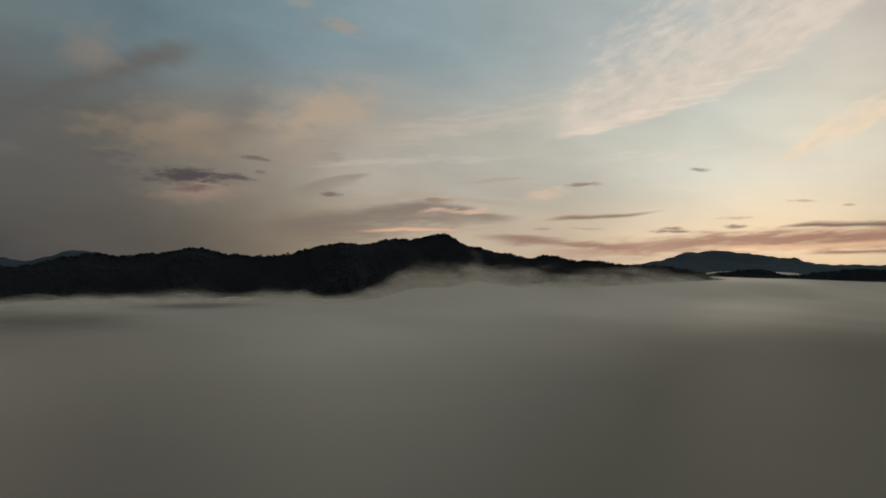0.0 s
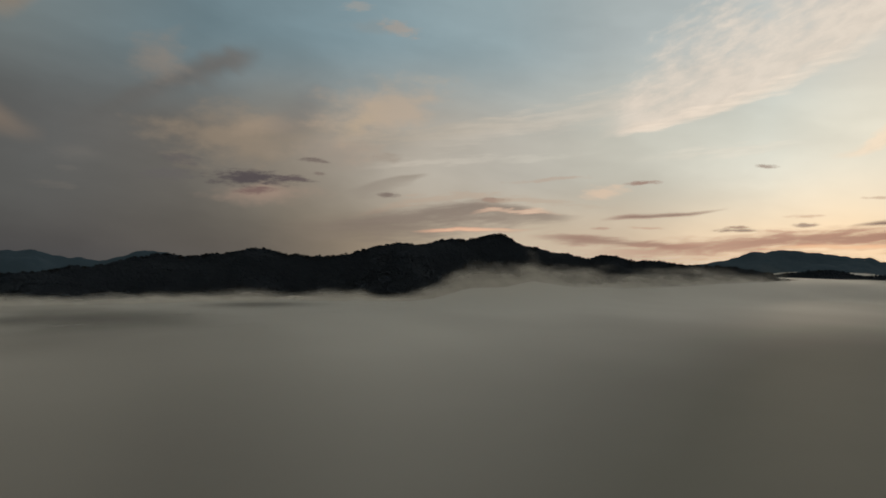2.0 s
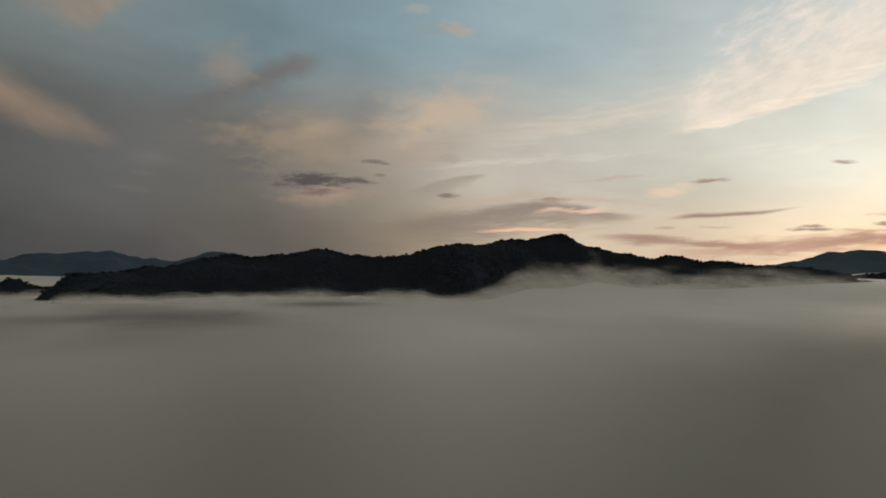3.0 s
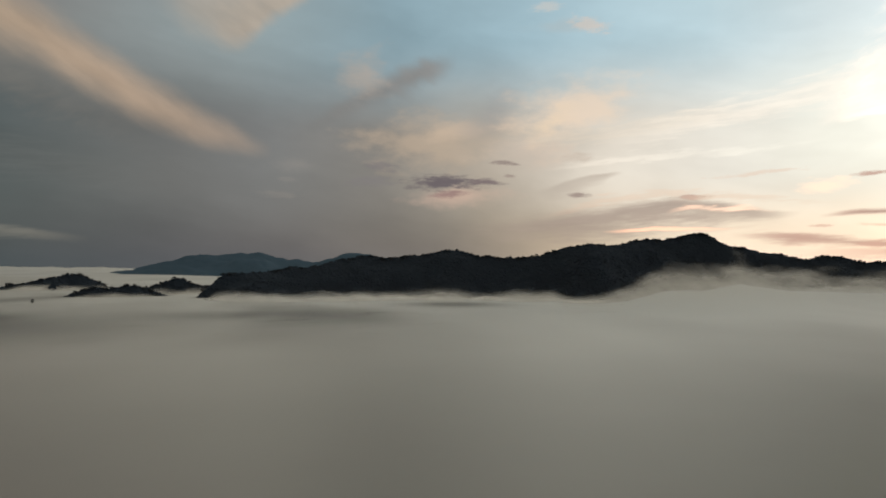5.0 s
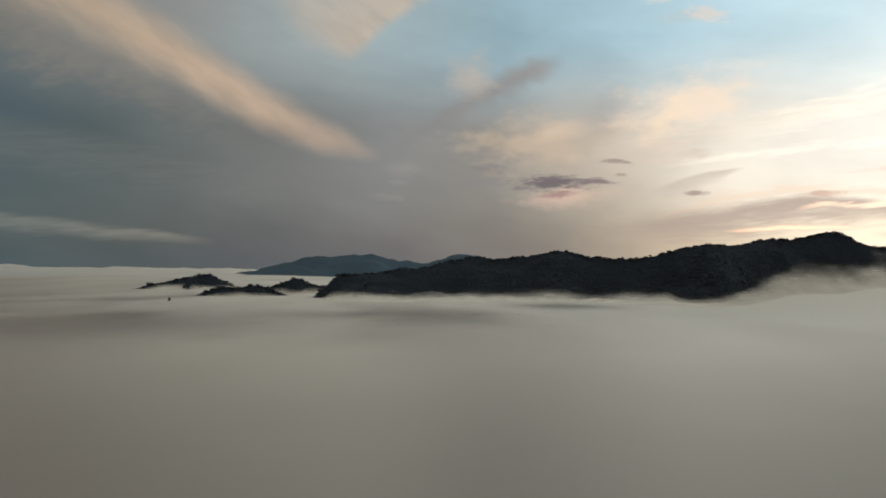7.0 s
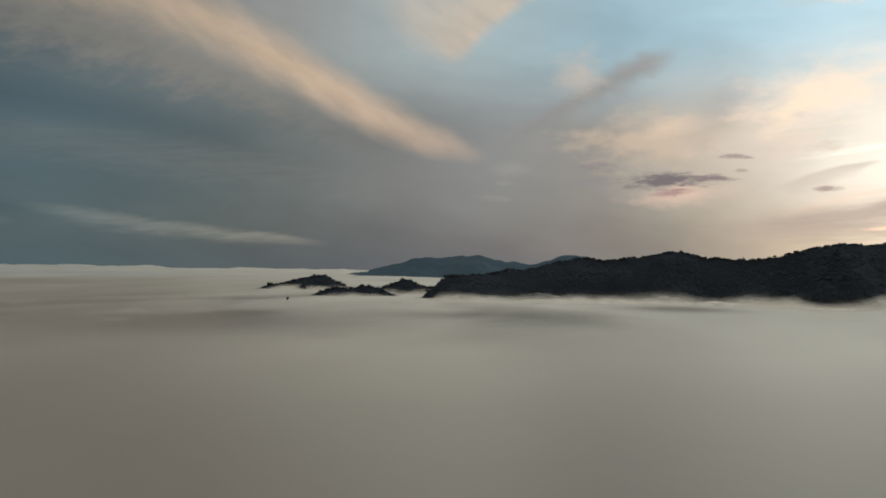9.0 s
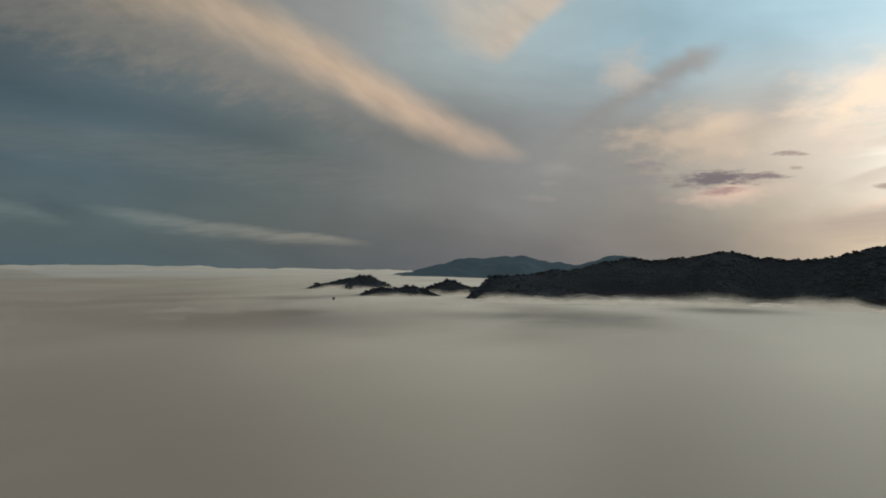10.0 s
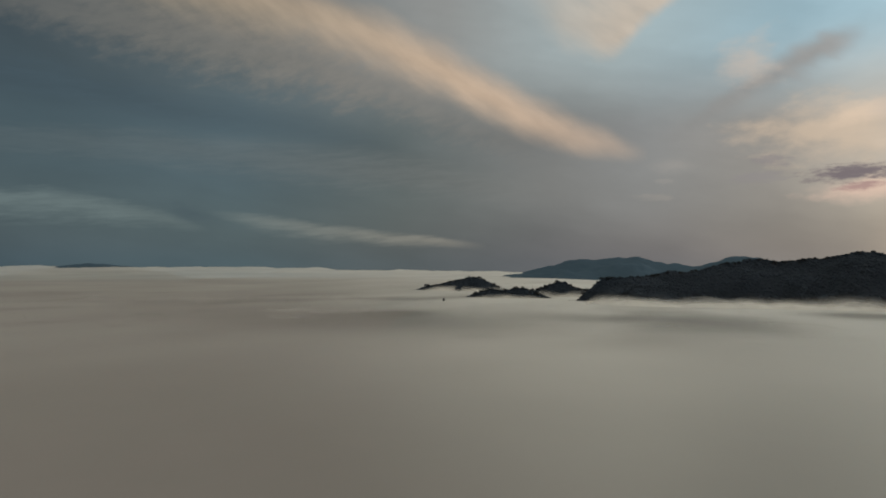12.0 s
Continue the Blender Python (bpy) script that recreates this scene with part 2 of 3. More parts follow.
    stroke(srgb(150, 122, 112, 2.00), srgb(142, 118, 108, 2.00), 0.35, fine,
           (31.9, 3.8, 0.15, 0.19, 0), (34.0, 4.0, 0.29, 0.24, 0.85), (36.9, 4.2, 0.29, 0.23, 0.9), (39.6, 4.3, 0.19, 0.19, 0.75), (42.3, 4.7, 0.1, 0.09, 0))
    # rose rims under the bank
    stroke(srgb(236, 184, 156, 1.90), srgb(246, 198, 168, 1.90), 0.9, fine,
           (15.6, 2.8, 0.1, 0.1, 0), (18.0, 2.9, 0.2, 0.14, 0.7), (21.4, 3.0, 0.19, 0.15, 0.8), (24.4, 2.9, 0.15, 0.09, 0.5), (26.8, 2.9, 0.09, 0.1, 0))
    stroke(srgb(235, 198, 174, 1.80), srgb(242, 212, 188, 1.80), 1, fine,
           (20.9, 4.2, 0.19, 0.2, 0), (22.6, 4.6, 0.39, 0.25, 0.6), (24.8, 4.4, 0.34, 0.24, 0.7), (27.3, 4.4, 0.24, 0.19, 0.6), (29.2, 4.2, 0.15, 0.14, 0))
    puff('f', 32.4, 6.15, 1.82, 0.44, 6, srgb(238, 206, 180, 1.90), 0.5)
    puff('f', 22.9, 5.55, 1.06, 0.20, 0, srgb(170, 140, 128, 1.80), 0.6)
    # rose-grey bars low over the sunrise
    stroke(srgb(168, 138, 126, 1.65), srgb(164, 128, 114, 1.65), 0.6, fine,
           (25.8, 2.4, 0.24, 0.39, 0), (29.2, 2.3, 0.49, 0.68, 0.8), (33.1, 2.0, 0.44, 0.58, 0.8), (37.8, 1.7, 0.29, 0.47, 0.7), (41.4, 1.6, 0.23, 0.33, 0))
    stroke(srgb(180, 140, 125, 1.80), srgb(170, 127, 111, 1.80), 0.6, fine,
           (29.3, 0.8, 0.59, 0.68, 0), (36.4, 1.4, 0.76, 1.15, 0.65), (43.2, 1.9, 0.93, 1.29, 0.85), (49.4, 2.3, 0.88, 1.23, 0.9), (57.4, 2.4, 0.82, 1.3, 0.9), (61.7, 2.5, 0.77, 1.23, 0.6))
    stroke(srgb(130, 108, 100, 2.10), srgb(122, 102, 96, 2.10), 0.3, fine,
           (50.1, 3.1, 0.09, 0.09, 0), (52.1, 3.3, 0.26, 0.21, 0.92), (55.1, 3.2, 0.34, 0.25, 0.95), (57.4, 3.2, 0.32, 0.33, 0.95), (61.7, 3.2, 0.3, 0.31, 0.7))
    stroke(srgb(150, 112, 98, 2.10), srgb(140, 104, 92, 2.10), 0.3, fine,
           (51.6, 1.1, 0.09, 0.09, 0), (54.0, 1.2, 0.17, 0.21, 0.8), (57.4, 1.2, 0.21, 0.24, 0.85), (61.0, 1.2, 0.2, 0.23, 0.5))
    stroke(srgb(250, 196, 156, 2.00), srgb(252, 204, 164, 2.00), 0.5, fine,
           (43.2, 1.4, 0.14, 0.14, 0), (47.4, 1.6, 0.22, 0.18, 0.6), (51.4, 1.6, 0.26, 0.21, 0.7), (57.4, 1.8, 0.25, 0.24, 0.5))
    puff('f', 35.4, 6.84, 1.30, 0.20, 2, srgb(150, 122, 112, 2.10), 0.85)
    puff('f', 42.5, 2.85, 1.54, 0.17, 2, srgb(140, 122, 112, 2.10), 0.85)
    puff('f', 42.8, 3.13, 0.86, 0.12, 2, srgb(150, 126, 112, 2.10), 0.8)
    puff('f', 47.5, 3.3, 0.86, 0.15, 0, srgb(140, 120, 112, 2.10), 0.8)
    puff('f', 44.8, 7.83, 0.82, 0.15, -3, srgb(150, 132, 122, 2.10), 0.75)
    puff('f', 52, 5.11, 0.91, 0.12, -2, srgb(185, 160, 140, 2.10), 0.6)
    puff('f', 55.1, 4.66, 0.38, 0.10, 0, srgb(175, 150, 132, 2.10), 0.6)
    puff('f', 28, 7.23, 3.12, 0.17, 3, srgb(190, 170, 155, 1.80), 0.55)
    puff('f', 32, 3.11, 0.77, 0.12, 0, srgb(175, 145, 130, 2.00), 0.7)
    puff('f', 47.8, 3.87, 1.25, 0.10, 0, srgb(190, 155, 135, 2.00), 0.5)
    puff('f', 35.9, 3.16, 1.15, 0.12, 0, srgb(186, 150, 132, 2.00), 0.5)
    puff('f', 45.4, 2.83, 1.15, 0.12, 0, srgb(196, 158, 138, 2.00), 0.5)
    # high rippled cirrus over the sunrise
    stroke(srgb(216, 208, 196, 1.70), srgb(220, 210, 198, 1.70), 0.5, fine,
           (15.5, 10.0, 1.18, 0.95, 0), (21.8, 11.2, 1.51, 0.96, 0.45), (29.2, 12.3, 1.77, 1.04, 0.5), (34.9, 13.3, 1.83, 1.01, 0.35), (39.6, 14.8, 1.77, 1.34, 0))
    stroke(srgb(224, 211, 199, 2.00), srgb(226, 216, 204, 2.00), 0.55, ripple,
           (31.8, 11.0, 2.33, 0.57, 0), (34.5, 11.3, 4.13, 0.57, 0.6), (37.7, 12.0, 7.56, 0.74, 0.75), (42.3, 13.3, 8.95, 0.81, 0.8), (46.6, 14.9, 9.34, 0.85, 0.8), (50.6, 16.5, 9.26, 0.89, 0.8), (54.4, 18.5, 8.72, 1.01, 0.75), (57.5, 20.2, 8.26, 1.1, 0.6))
    stroke(srgb(232, 218, 204, 2.00), srgb(234, 222, 208, 2.00), 0.7, fine,
           (33.0, 10.9, 0.37, 0.28, 0), (34.9, 11.2, 0.65, 0.42, 0.7), (38.2, 11.7, 0.73, 0.46, 0.7), (42.7, 12.9, 0.8, 0.53, 0.65), (47.4, 14.4, 0.85, 0.59, 0.55), (51.4, 16.0, 0.73, 0.57, 0.4), (54.0, 17.1, 0.47, 0.39, 0))
    stroke(srgb(238, 221, 200, 2.00), srgb(243, 222, 196, 2.00), 0.9, ripple,
           (48.8, 8.2, 0.35, 0.26, 0), (51.4, 8.5, 0.68, 0.39, 0.75), (53.3, 9.6, 1.58, 0.84, 0.8), (55.8, 10.4, 1.69, 0.9, 0.8), (57.5, 11.1, 1.49, 0.8, 0.75), (60.2, 11.9, 1.44, 0.76, 0.5))
    # thin bright fibres
    stroke(srgb(226, 216, 204, 1.60), srgb(222, 222, 212, 1.60), 1, fine,
           (10.8, 8.0, 0.29, 0.28, 0), (15.5, 8.6, 0.47, 0.39, 0.3), (22.3, 8.9, 0.43, 0.39, 0.35), (29.2, 9.2, 0.38, 0.33, 0.3), (34.0, 9.6, 0.19, 0.19, 0))
    stroke(srgb(224, 218, 206, 1.90), srgb(228, 224, 212, 1.90), 1.1, fine,
           (34.0, 8.8, 0.29, 0.28, 0), (39.6, 9.0, 0.56, 0.46, 0.4), (45.7, 9.2, 0.62, 0.54, 0.45), (49.0, 9.3, 0.34, 0.35, 0))
    stroke(srgb(236, 220, 200, 1.02), srgb(240, 230, 214, 1.02), 1, fine,
           (7.6, 10.1, 0.37, 0.37, 0), (11.7, 10.6, 0.72, 0.64, 0.35), (16.8, 10.9, 0.96, 0.69, 0.3), (22.7, 11.7, 1.07, 0.74, 0.25), (26.9, 12.2, 0.78, 0.55, 0))
    stroke(srgb(226, 194, 172, 1.15), srgb(236, 208, 184, 1.15), 1.2, fine,
           (10.0, 3.9, 0.28, 0.29, 0), (15.0, 5.1, 0.56, 0.37, 0.3), (19.8, 5.6, 0.54, 0.37, 0.35), (24.7, 5.5, 0.48, 0.35, 0.4), (29.9, 5.1, 0.33, 0.25, 0.3), (33.9, 4.8, 0.16, 0.16, 0))
    # faint lighter veils in the western sky
    stroke(srgb(96, 108, 112, 0.91), srgb(118, 120, 118, 0.91), 0.3, fine,
           (-63.5, 8.9, 1.19, 1.6, 0.3), (-56.2, 9.2, 1.53, 1.9, 0.35), (-43.3, 8.7, 1.87, 2.34, 0.4), (-28.8, 7.2, 1.93, 1.94, 0.4), (-19.1, 5.9, 1.44, 1.43, 0))
    stroke(srgb(66, 83, 94, 0.91), srgb(70, 86, 95, 0.91), 0.3, fine,
           (-65.6, 13.3, 1.88, 1.9, 0.4), (-60.1, 13.0, 2.0, 2.04, 0.5), (-52.2, 12.2, 1.95, 1.97, 0.5), (-41.0, 11.2, 1.63, 1.63, 0.3), (-30.8, 9.6, 0.96, 0.96, 0))
    back = w.node("ShaderNodeBackground", {"Color": painted[0], "Strength": 1.0})
    w.node("ShaderNodeOutputWorld", {0: back.outputs[0]})


make_sky()
sun = new("sun", bpy.data.lights.new("sun", "SUN"))
sun.data.energy, sun.data.angle, sun.data.color = 0.5, radians(10), (1.0, 0.82, 0.62)
_b, _h = radians(SUN_BEARING), radians(SUN_HEIGHT)
sun.matrix_world = look((0, 0, 0), (-math.sin(_b) * math.cos(_h), -math.cos(_b) * math.cos(_h), -math.sin(_h)))


# ---- materials ----
def material(name):
    m = bpy.data.materials.new(name)
    m.use_nodes = True
    return m, Tree(m.node_tree)


def finish(t, shader):
    t.node("ShaderNodeOutputMaterial", {0: shader})


def foliage(name, dark, light, scale):
    m, t = material(name)
    place = t.node("ShaderNodeTexCoord").outputs["Object"]
    patch = t.noise(place, scale, 4).outputs[0]
    leaf = t.noise(place, scale * 12, 3).outputs[0]
    each = t.node("ShaderNodeNewGeometry").outputs["Random Per Island"]
    tone = t.math("ADD", t.math("MULTIPLY", patch, 0.5), t.math("ADD", t.math("MULTIPLY", leaf, 0.3), t.math("MULTIPLY", each, 0.06)))
    colour = t.ramp(tone, [(0.3, dark), (0.75, light)])
    # leaves face every way, so a crown shades more softly than a solid ball
    bump = t.node("ShaderNodeBump", {"Height": leaf, "Strength": 0.1, "Distance": 1.0})
    loose = t.vmath("NORMALIZE", t.vmath("ADD", t.vmath("SCALE", bump.outputs[0], scale=0.5).outputs[0], (0, 0, 0.5)).outputs[0]).outputs[0]
    finish(t, t.node("ShaderNodeBsdfPrincipled", {"Base Color": colour, "Roughness": 0.9, "Specular IOR Level": 0.05, "Normal": loose}).outputs[0])
    return m


# near woods: a slight bluish lift in the colour replaces thin haze
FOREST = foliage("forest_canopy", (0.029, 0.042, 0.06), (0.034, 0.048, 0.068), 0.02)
# far woods: the blue-grey haze of distance is painted into the base colour
HAZED_FOREST = foliage("hazed_far_woods", (0.054, 0.097, 0.142), (0.068, 0.117, 0.167), 0.004)
CROWN = foliage("leaf_crown", (0.026, 0.033, 0.04), (0.036, 0.044, 0.052), 0.15)


def bark_material():
    m, t = material("bark")
    place = t.node("ShaderNodeTexCoord").outputs["Object"]
    n = t.noise(t.vmath("MULTIPLY", place, (6, 6, 0.8)).outputs[0], 1.0, 5).outputs[0]
    colour = t.ramp(n, [(0.3, (0.05, 0.04, 0.03)), (0.7, (0.14, 0.11, 0.085))])
    bump = t.node("ShaderNodeBump", {"Height": n, "Strength": 0.6, "Distance": 0.05})
    finish(t, t.node("ShaderNodeBsdfPrincipled", {"Base Color": colour, "Roughness": 0.9, "Normal": bump.outputs[0]}).outputs[0])
    return m


BARK = bark_material()


def soil_material():
    """Valley floor: brown west, green east; a lens colour cast put into the soil."""
    m, t = material("valley_floor")
    place = t.node("ShaderNodeTexCoord").outputs["Object"]
    east = t.node("ShaderNodeSeparateXYZ", {0: place}).outputs[0]
    patch = t.noise(place, 0.006, 4).outputs[0]
    fine = t.noise(place, 0.02, 3).outputs[0]
    lean = t.span(t.math("ADD", east, t.math("MULTIPLY", t.math("SUBTRACT", patch, 0.5), 500.0)), -350, 250)
    brown = t.ramp(fine, [(0.3, (0.078, 0.052, 0.056)), (0.7, (0.115, 0.078, 0.084))])
    green = t.ramp(fine, [(0.3, (0.022, 0.034, 0.022)), (0.7, (0.036, 0.052, 0.032))])
    finish(t, t.node("ShaderNodeBsdfPrincipled", {"Base Color": t.mix(lean, brown, green), "Roughness": 0.9}).outputs[0])
    return m


SOIL = soil_material()


def mist_material(name, colour, gloss, rough, ragged, relief):
    """Cloud droplets: pale, soft, forward-scattering at low angles; the mesh attribute 'thick' says how dense it lies."""
    m, t = material(name)
    place = t.node("ShaderNodeTexCoord").outputs["Object"]
    drawn = t.vmath("MULTIPLY", place, (0.010, 0.010, 0.03)).outputs[0]
    curl = t.noise(drawn, 1.0, 6, 0.6).outputs[0]
    broad = t.noise(drawn, 0.25, 3, 0.5).outputs[0]
    thick = t.node("ShaderNodeAttribute", attribute_name="thick").outputs["Fac"]
    wisp = t.span(t.math("ADD", t.math("MULTIPLY", curl, 0.7), t.math("MULTIPLY", broad, 0.5)), 0.35, 0.85, -ragged, ragged, smooth=False)
    alpha = t.node("ShaderNodeMath", {0: t.math("ADD", thick, t.math("MULTIPLY", wisp, t.math("MULTIPLY", thick, t.math("SUBTRACT", 1.6, thick)))), 1: 1.0}, operation="MULTIPLY", use_clamp=True).outputs[0]
    tone = t.mix(t.span(t.noise(drawn, 0.18, 1).outputs[0], 0.3, 0.7), tuple(c * 0.95 for c in colour), colour)
    # thin droplets scatter the light from above whichever way the mist curls
    lean = t.vmath("SCALE", t.node("ShaderNodeNewGeometry").outputs["Normal"], scale=relief).outputs[0]
    up = t.vmath("NORMALIZE", t.vmath("ADD", lean, (0, 0, 1 - relief)).outputs[0]).outputs[0]
    skin = t.node("ShaderNodeBsdfPrincipled", {"Base Color": tone, "Roughness": rough, "Specular IOR Level": gloss, "Normal": up}).outputs[0]
    finish(t, t.node("ShaderNodeMixShader", {0: alpha, 1: t.node("ShaderNodeBsdfTransparent").outputs[0], 2: skin}).outputs[0])
    return m


MIST = mist_material("mist", (0.658, 0.684, 0.672), 0.9, 0.6, 0.03, 0.12)


def wisp_material():
    """Mist that clings to a slope: the mesh attribute 'thick' says how deep a point lies under its ragged top."""
    m, t = material("mist_wisps")
    place = t.node("ShaderNodeTexCoord").outputs["Object"]
    coarse = t.noise(t.vmath("MULTIPLY", place, (0.012, 0.012, 0.03)).outputs[0], 1.0, 3, 0.5).outputs[0]
    curl = t.noise(t.vmath("MULTIPLY", place, (0.035, 0.035, 0.07)).outputs[0], 1.0, 5, 0.6).outputs[0]
    thick = t.node("ShaderNodeAttribute", attribute_name="thick").outputs["Fac"]
    torn = t.math("ADD", t.math("MULTIPLY", t.math("SUBTRACT", coarse, 0.5), 2.4), t.math("MULTIPLY", t.math("SUBTRACT", curl, 0.5), 0.8))
    alpha = t.math("ADD", t.span(t.math("ADD", thick, torn), -0.1, 2.2, 0.0, 0.62), 0.0015)
    skin = t.node("ShaderNodeBsdfPrincipled", {"Base Color": (0.8, 0.82, 0.8, 1), "Roughness": 0.6, "Specular IOR Level": 0.9, "Normal": t.node("ShaderNodeCombineXYZ", {2: 1.0}).outputs[0]}).outputs[0]
    finish(t, t.node("ShaderNodeMixShader", {0: alpha, 1: t.node("ShaderNodeBsdfTransparent").outputs[0], 2: skin}).outputs[0])
    return m


WISPS = wisp_material()


# ---- mesh helpers ----
def mesh(name, verts, faces, mat, smooth=True, thick=None):
    me = bpy.data.meshes.new(name)
    me.from_pydata([tuple(v) for v in verts], [], [tuple(f) for f in faces])
    me.materials.append(mat)
    me.polygons.foreach_set("use_smooth", [smooth] * len(me.polygons))
    if thick is not None:
        layer = me.attributes.new("thick", "FLOAT", "POINT")
        layer.data.foreach_set("value", np.asarray(thick, dtype=np.float32))
    me.update()
    return me


def grid_faces(rows, cols, closed=False):
    out = []
    for i in range(rows - 1):
        for j in range(cols if closed else cols - 1):
            k = (j + 1) % cols
            out.append((i * cols + j, i * cols + k, (i + 1) * cols + k, (i + 1) * cols + j))
    return out


def fbm(x, y, z=0.0, octaves=4):
    return noise.fractal(Vector((x, y, z)), 0.9, 2.1, octaves)


def bump_at(x, y, cx, cy, rx, ry):
    return math.exp(-((x - cx) / rx) ** 2 - ((y - cy) / ry) ** 2)


# ---- ground: dark valley floor under the mist ----
def make_ground():
    rings = [0, 150, 400, 800, 1300, 1900, 2700, 3700, 4950]
    n = 72
    v = []
    for r in rings:
        for j in range(n):
            a = 2 * math.pi * j / n
            x, y = r * math.sin(a), r * math.cos(a)
            v.append((x, y, -52 + 6 * fbm(x / 300, y / 300)))
    ob = new("ground", mesh("ground", v, grid_faces(len(rings), n, True), SOIL))
    tagged(ob, "dark wooded valley floor under the morning mist", "ground", kind="structure")


make_ground()


# ---- hills ----
def crest_line(points, step):
    """Evenly stepped points along the crest, rounded with a spline."""
    p = np.array(points, float)
    out = []
    for i in range(len(p) - 1):
        a, b, c, d = p[max(i - 1, 0)], p[i], p[i + 1], p[min(i + 2, len(p) - 1)]
        n = max(2, int(np.linalg.norm((c - b)[:2]) / step))
        for k in range(n):
            t = k / n
            q = 0.5 * (2 * b + (c - a) * t + (2 * a - 5 * b + 4 * c - d) * t * t + (3 * b - a - 3 * c + d) * t ** 3)
            out.append(q)
    out.append(p[-1])
    return np.array(out)


def hill_surface(points, step, reach, fall, rough, seed, base=-56.0):
    """A wooded ridge: crest and slopes with spurs and gullies. Returns rows of vertices across the crest."""
    line = crest_line(points, step)
    # taper both ends down into the valley
    ends = []
    for p, q in ((line[0], line[min(4, len(line) - 1)]), (line[-1], line[-min(5, len(line))])):
        way = (p - q)[:2] / max(1e-6, np.linalg.norm((p - q)[:2]))
        n = max(4, int((p[2] - base) / fall / step))
        ends.append([np.array([*(p[:2] + way * step * (k + 1)), p[2] + (base - p[2]) * ((k + 1) / n) ** 1.1]) for k in range(n)])
    line = np.array(ends[0][::-1] + list(line) + ends[1])
    tang = np.gradient(line[:, :2], axis=0)
    kernel = np.ones(9) / 9
    tang = np.stack([np.convolve(np.pad(tang[:, i], 4, mode="edge"), kernel, "valid") for i in (0, 1)], 1)
    tang /= np.linalg.norm(tang, axis=1)[:, None] + 1e-9
    side = np.stack([tang[:, 1], -tang[:, 0]], 1)
    offs = np.concatenate([-np.linspace(1, 0, 16) ** 1.3 * reach, np.linspace(0, 1, 26)[1:] ** 1.3 * reach])
    rows = []
    for (x, y, z), s in zip(line, side):
        row = []
        for d in offs:
            px, py = x + s[0] * d, y + s[1] * d
            far = abs(d) / reach
            spur = fbm(px / (reach * 0.5) + seed, py / (reach * 0.5)) * rough * min(1.0, far * 3) * (1 - 0.4 * far)
            h = z + (base - z) * (far ** 0.85) + spur * max(0.0, (z - base)) * 0.45 + 2.2 * fbm(px / 45, py / 45, seed) + reach * 0.016 * fbm(px / (reach * 0.2), py / (reach * 0.2), seed) + reach * 0.009 * fbm(px / (reach * 0.06), py / (reach * 0.06), seed + 3)
            row.append((px, py, max(h, base - 4)))
        rows.append(row)
    return rows


def make_hill(name, points, step, reach, fall, rough, seed, label, category="hill", mat=FOREST):
    rows = hill_surface(points, step, reach, fall, rough, seed)
    v = [p for r in rows for p in r]
    ob = new(name, mesh(name, v, grid_faces(len(rows), len(rows[0])), mat))
    return tagged(ob, label, category), rows


def ball(level):
    bm = bmesh.new()
    bmesh.ops.create_icosphere(bm, subdivisions=level, radius=1)
    bm.verts.index_update()
    v = np.array([p.co for p in bm.verts])
    f = np.array([[q.index for q in p.verts] for p in bm.faces])
    bm.free()
    return v, f


BALL = ball(1)


def canopy(hill, rows, spacing, size, seed, label):
    """The woods on a hill: one mesh of many uneven crowns, bedded in the slope."""
    rng = np.random.default_rng(seed)
    grid = np.array(rows)
    bv, bf = BALL
    vs, fs, count = [], [], 0
    for i in range(grid.shape[0] - 1):
        for j in range(9, grid.shape[1] - 1):
            a, b, c = grid[i, j], grid[i + 1, j], grid[i, j + 1]
            area = np.linalg.norm(np.cross(b - a, c - a))
            if max(a[2], b[2]) < -8:
                continue
            many = rng.poisson(area / spacing ** 2)
            for _ in range(many):
                u, w = rng.random(2)
                p = a + (b - a) * u + (c - a) * w
                r = size * rng.uniform(0.6, 1.2) * (1.5 if rng.random() < 0.02 else 1.0)
                wob = 1 + rng.uniform(-0.14, 0.14, len(bv))
                vs.append(bv * wob[:, None] * np.array([r, r, r * rng.uniform(0.45, 0.7)]) + p + np.array([0, 0, r * 0.05]))
                fs.append(bf + count)
                count += len(bv)
    if not vs:
        return None
    ob = new("forest_canopy", mesh("forest_canopy", np.concatenate(vs), np.concatenate(fs), FOREST))
    ob.parent = hill
    return tagged(ob, label, kind="stuff")


MAIN = [
    (-364, 1279, 32), (-297, 1317, 40), (-214, 1363, 50), (-114, 1425, 72), (-60, 1439, 69),
    (8, 1450, 78), (92, 1447, 87), (144, 1453, 74), (205, 1446, 71), (262, 1416, 78),
    (354, 1375, 101), (420, 1419, 99), (494, 1459, 114), (568, 1474, 117), (651, 1484, 131),
    (704, 1481, 110), (778, 1478, 94), (851, 1472, 82), (896, 1480, 76), (936, 1467, 84),
    (998, 1450, 72), (1068, 1424, 70), (1131, 1400, 62), (1245, 1368, 57), (1351, 1336, 40),
]
ridge, main_rows = make_hill("wooded_ridge", MAIN, 9, 210, 0.85, 0.9, 3.1, "long dark wooded mountain ridge rising out of the mist")
canopy(ridge, main_rows, 3.4, 3.4, 1, "dense dark forest canopy covering the mountain ridge")
hill_rows = []


def add_hill(name, points, step, reach, fall, rough, seed, label):
    near = reach < 250
    hill, rows = make_hill(name, points, step, reach, fall, rough, seed, label, "hill" if near else "mountain", FOREST if near else HAZED_FOREST)
    hill_rows.append(rows)
    if near:
        canopy(hill, rows, 3.8, 3.4, int(seed * 10), "dark forest canopy on a low hilltop in the mist")


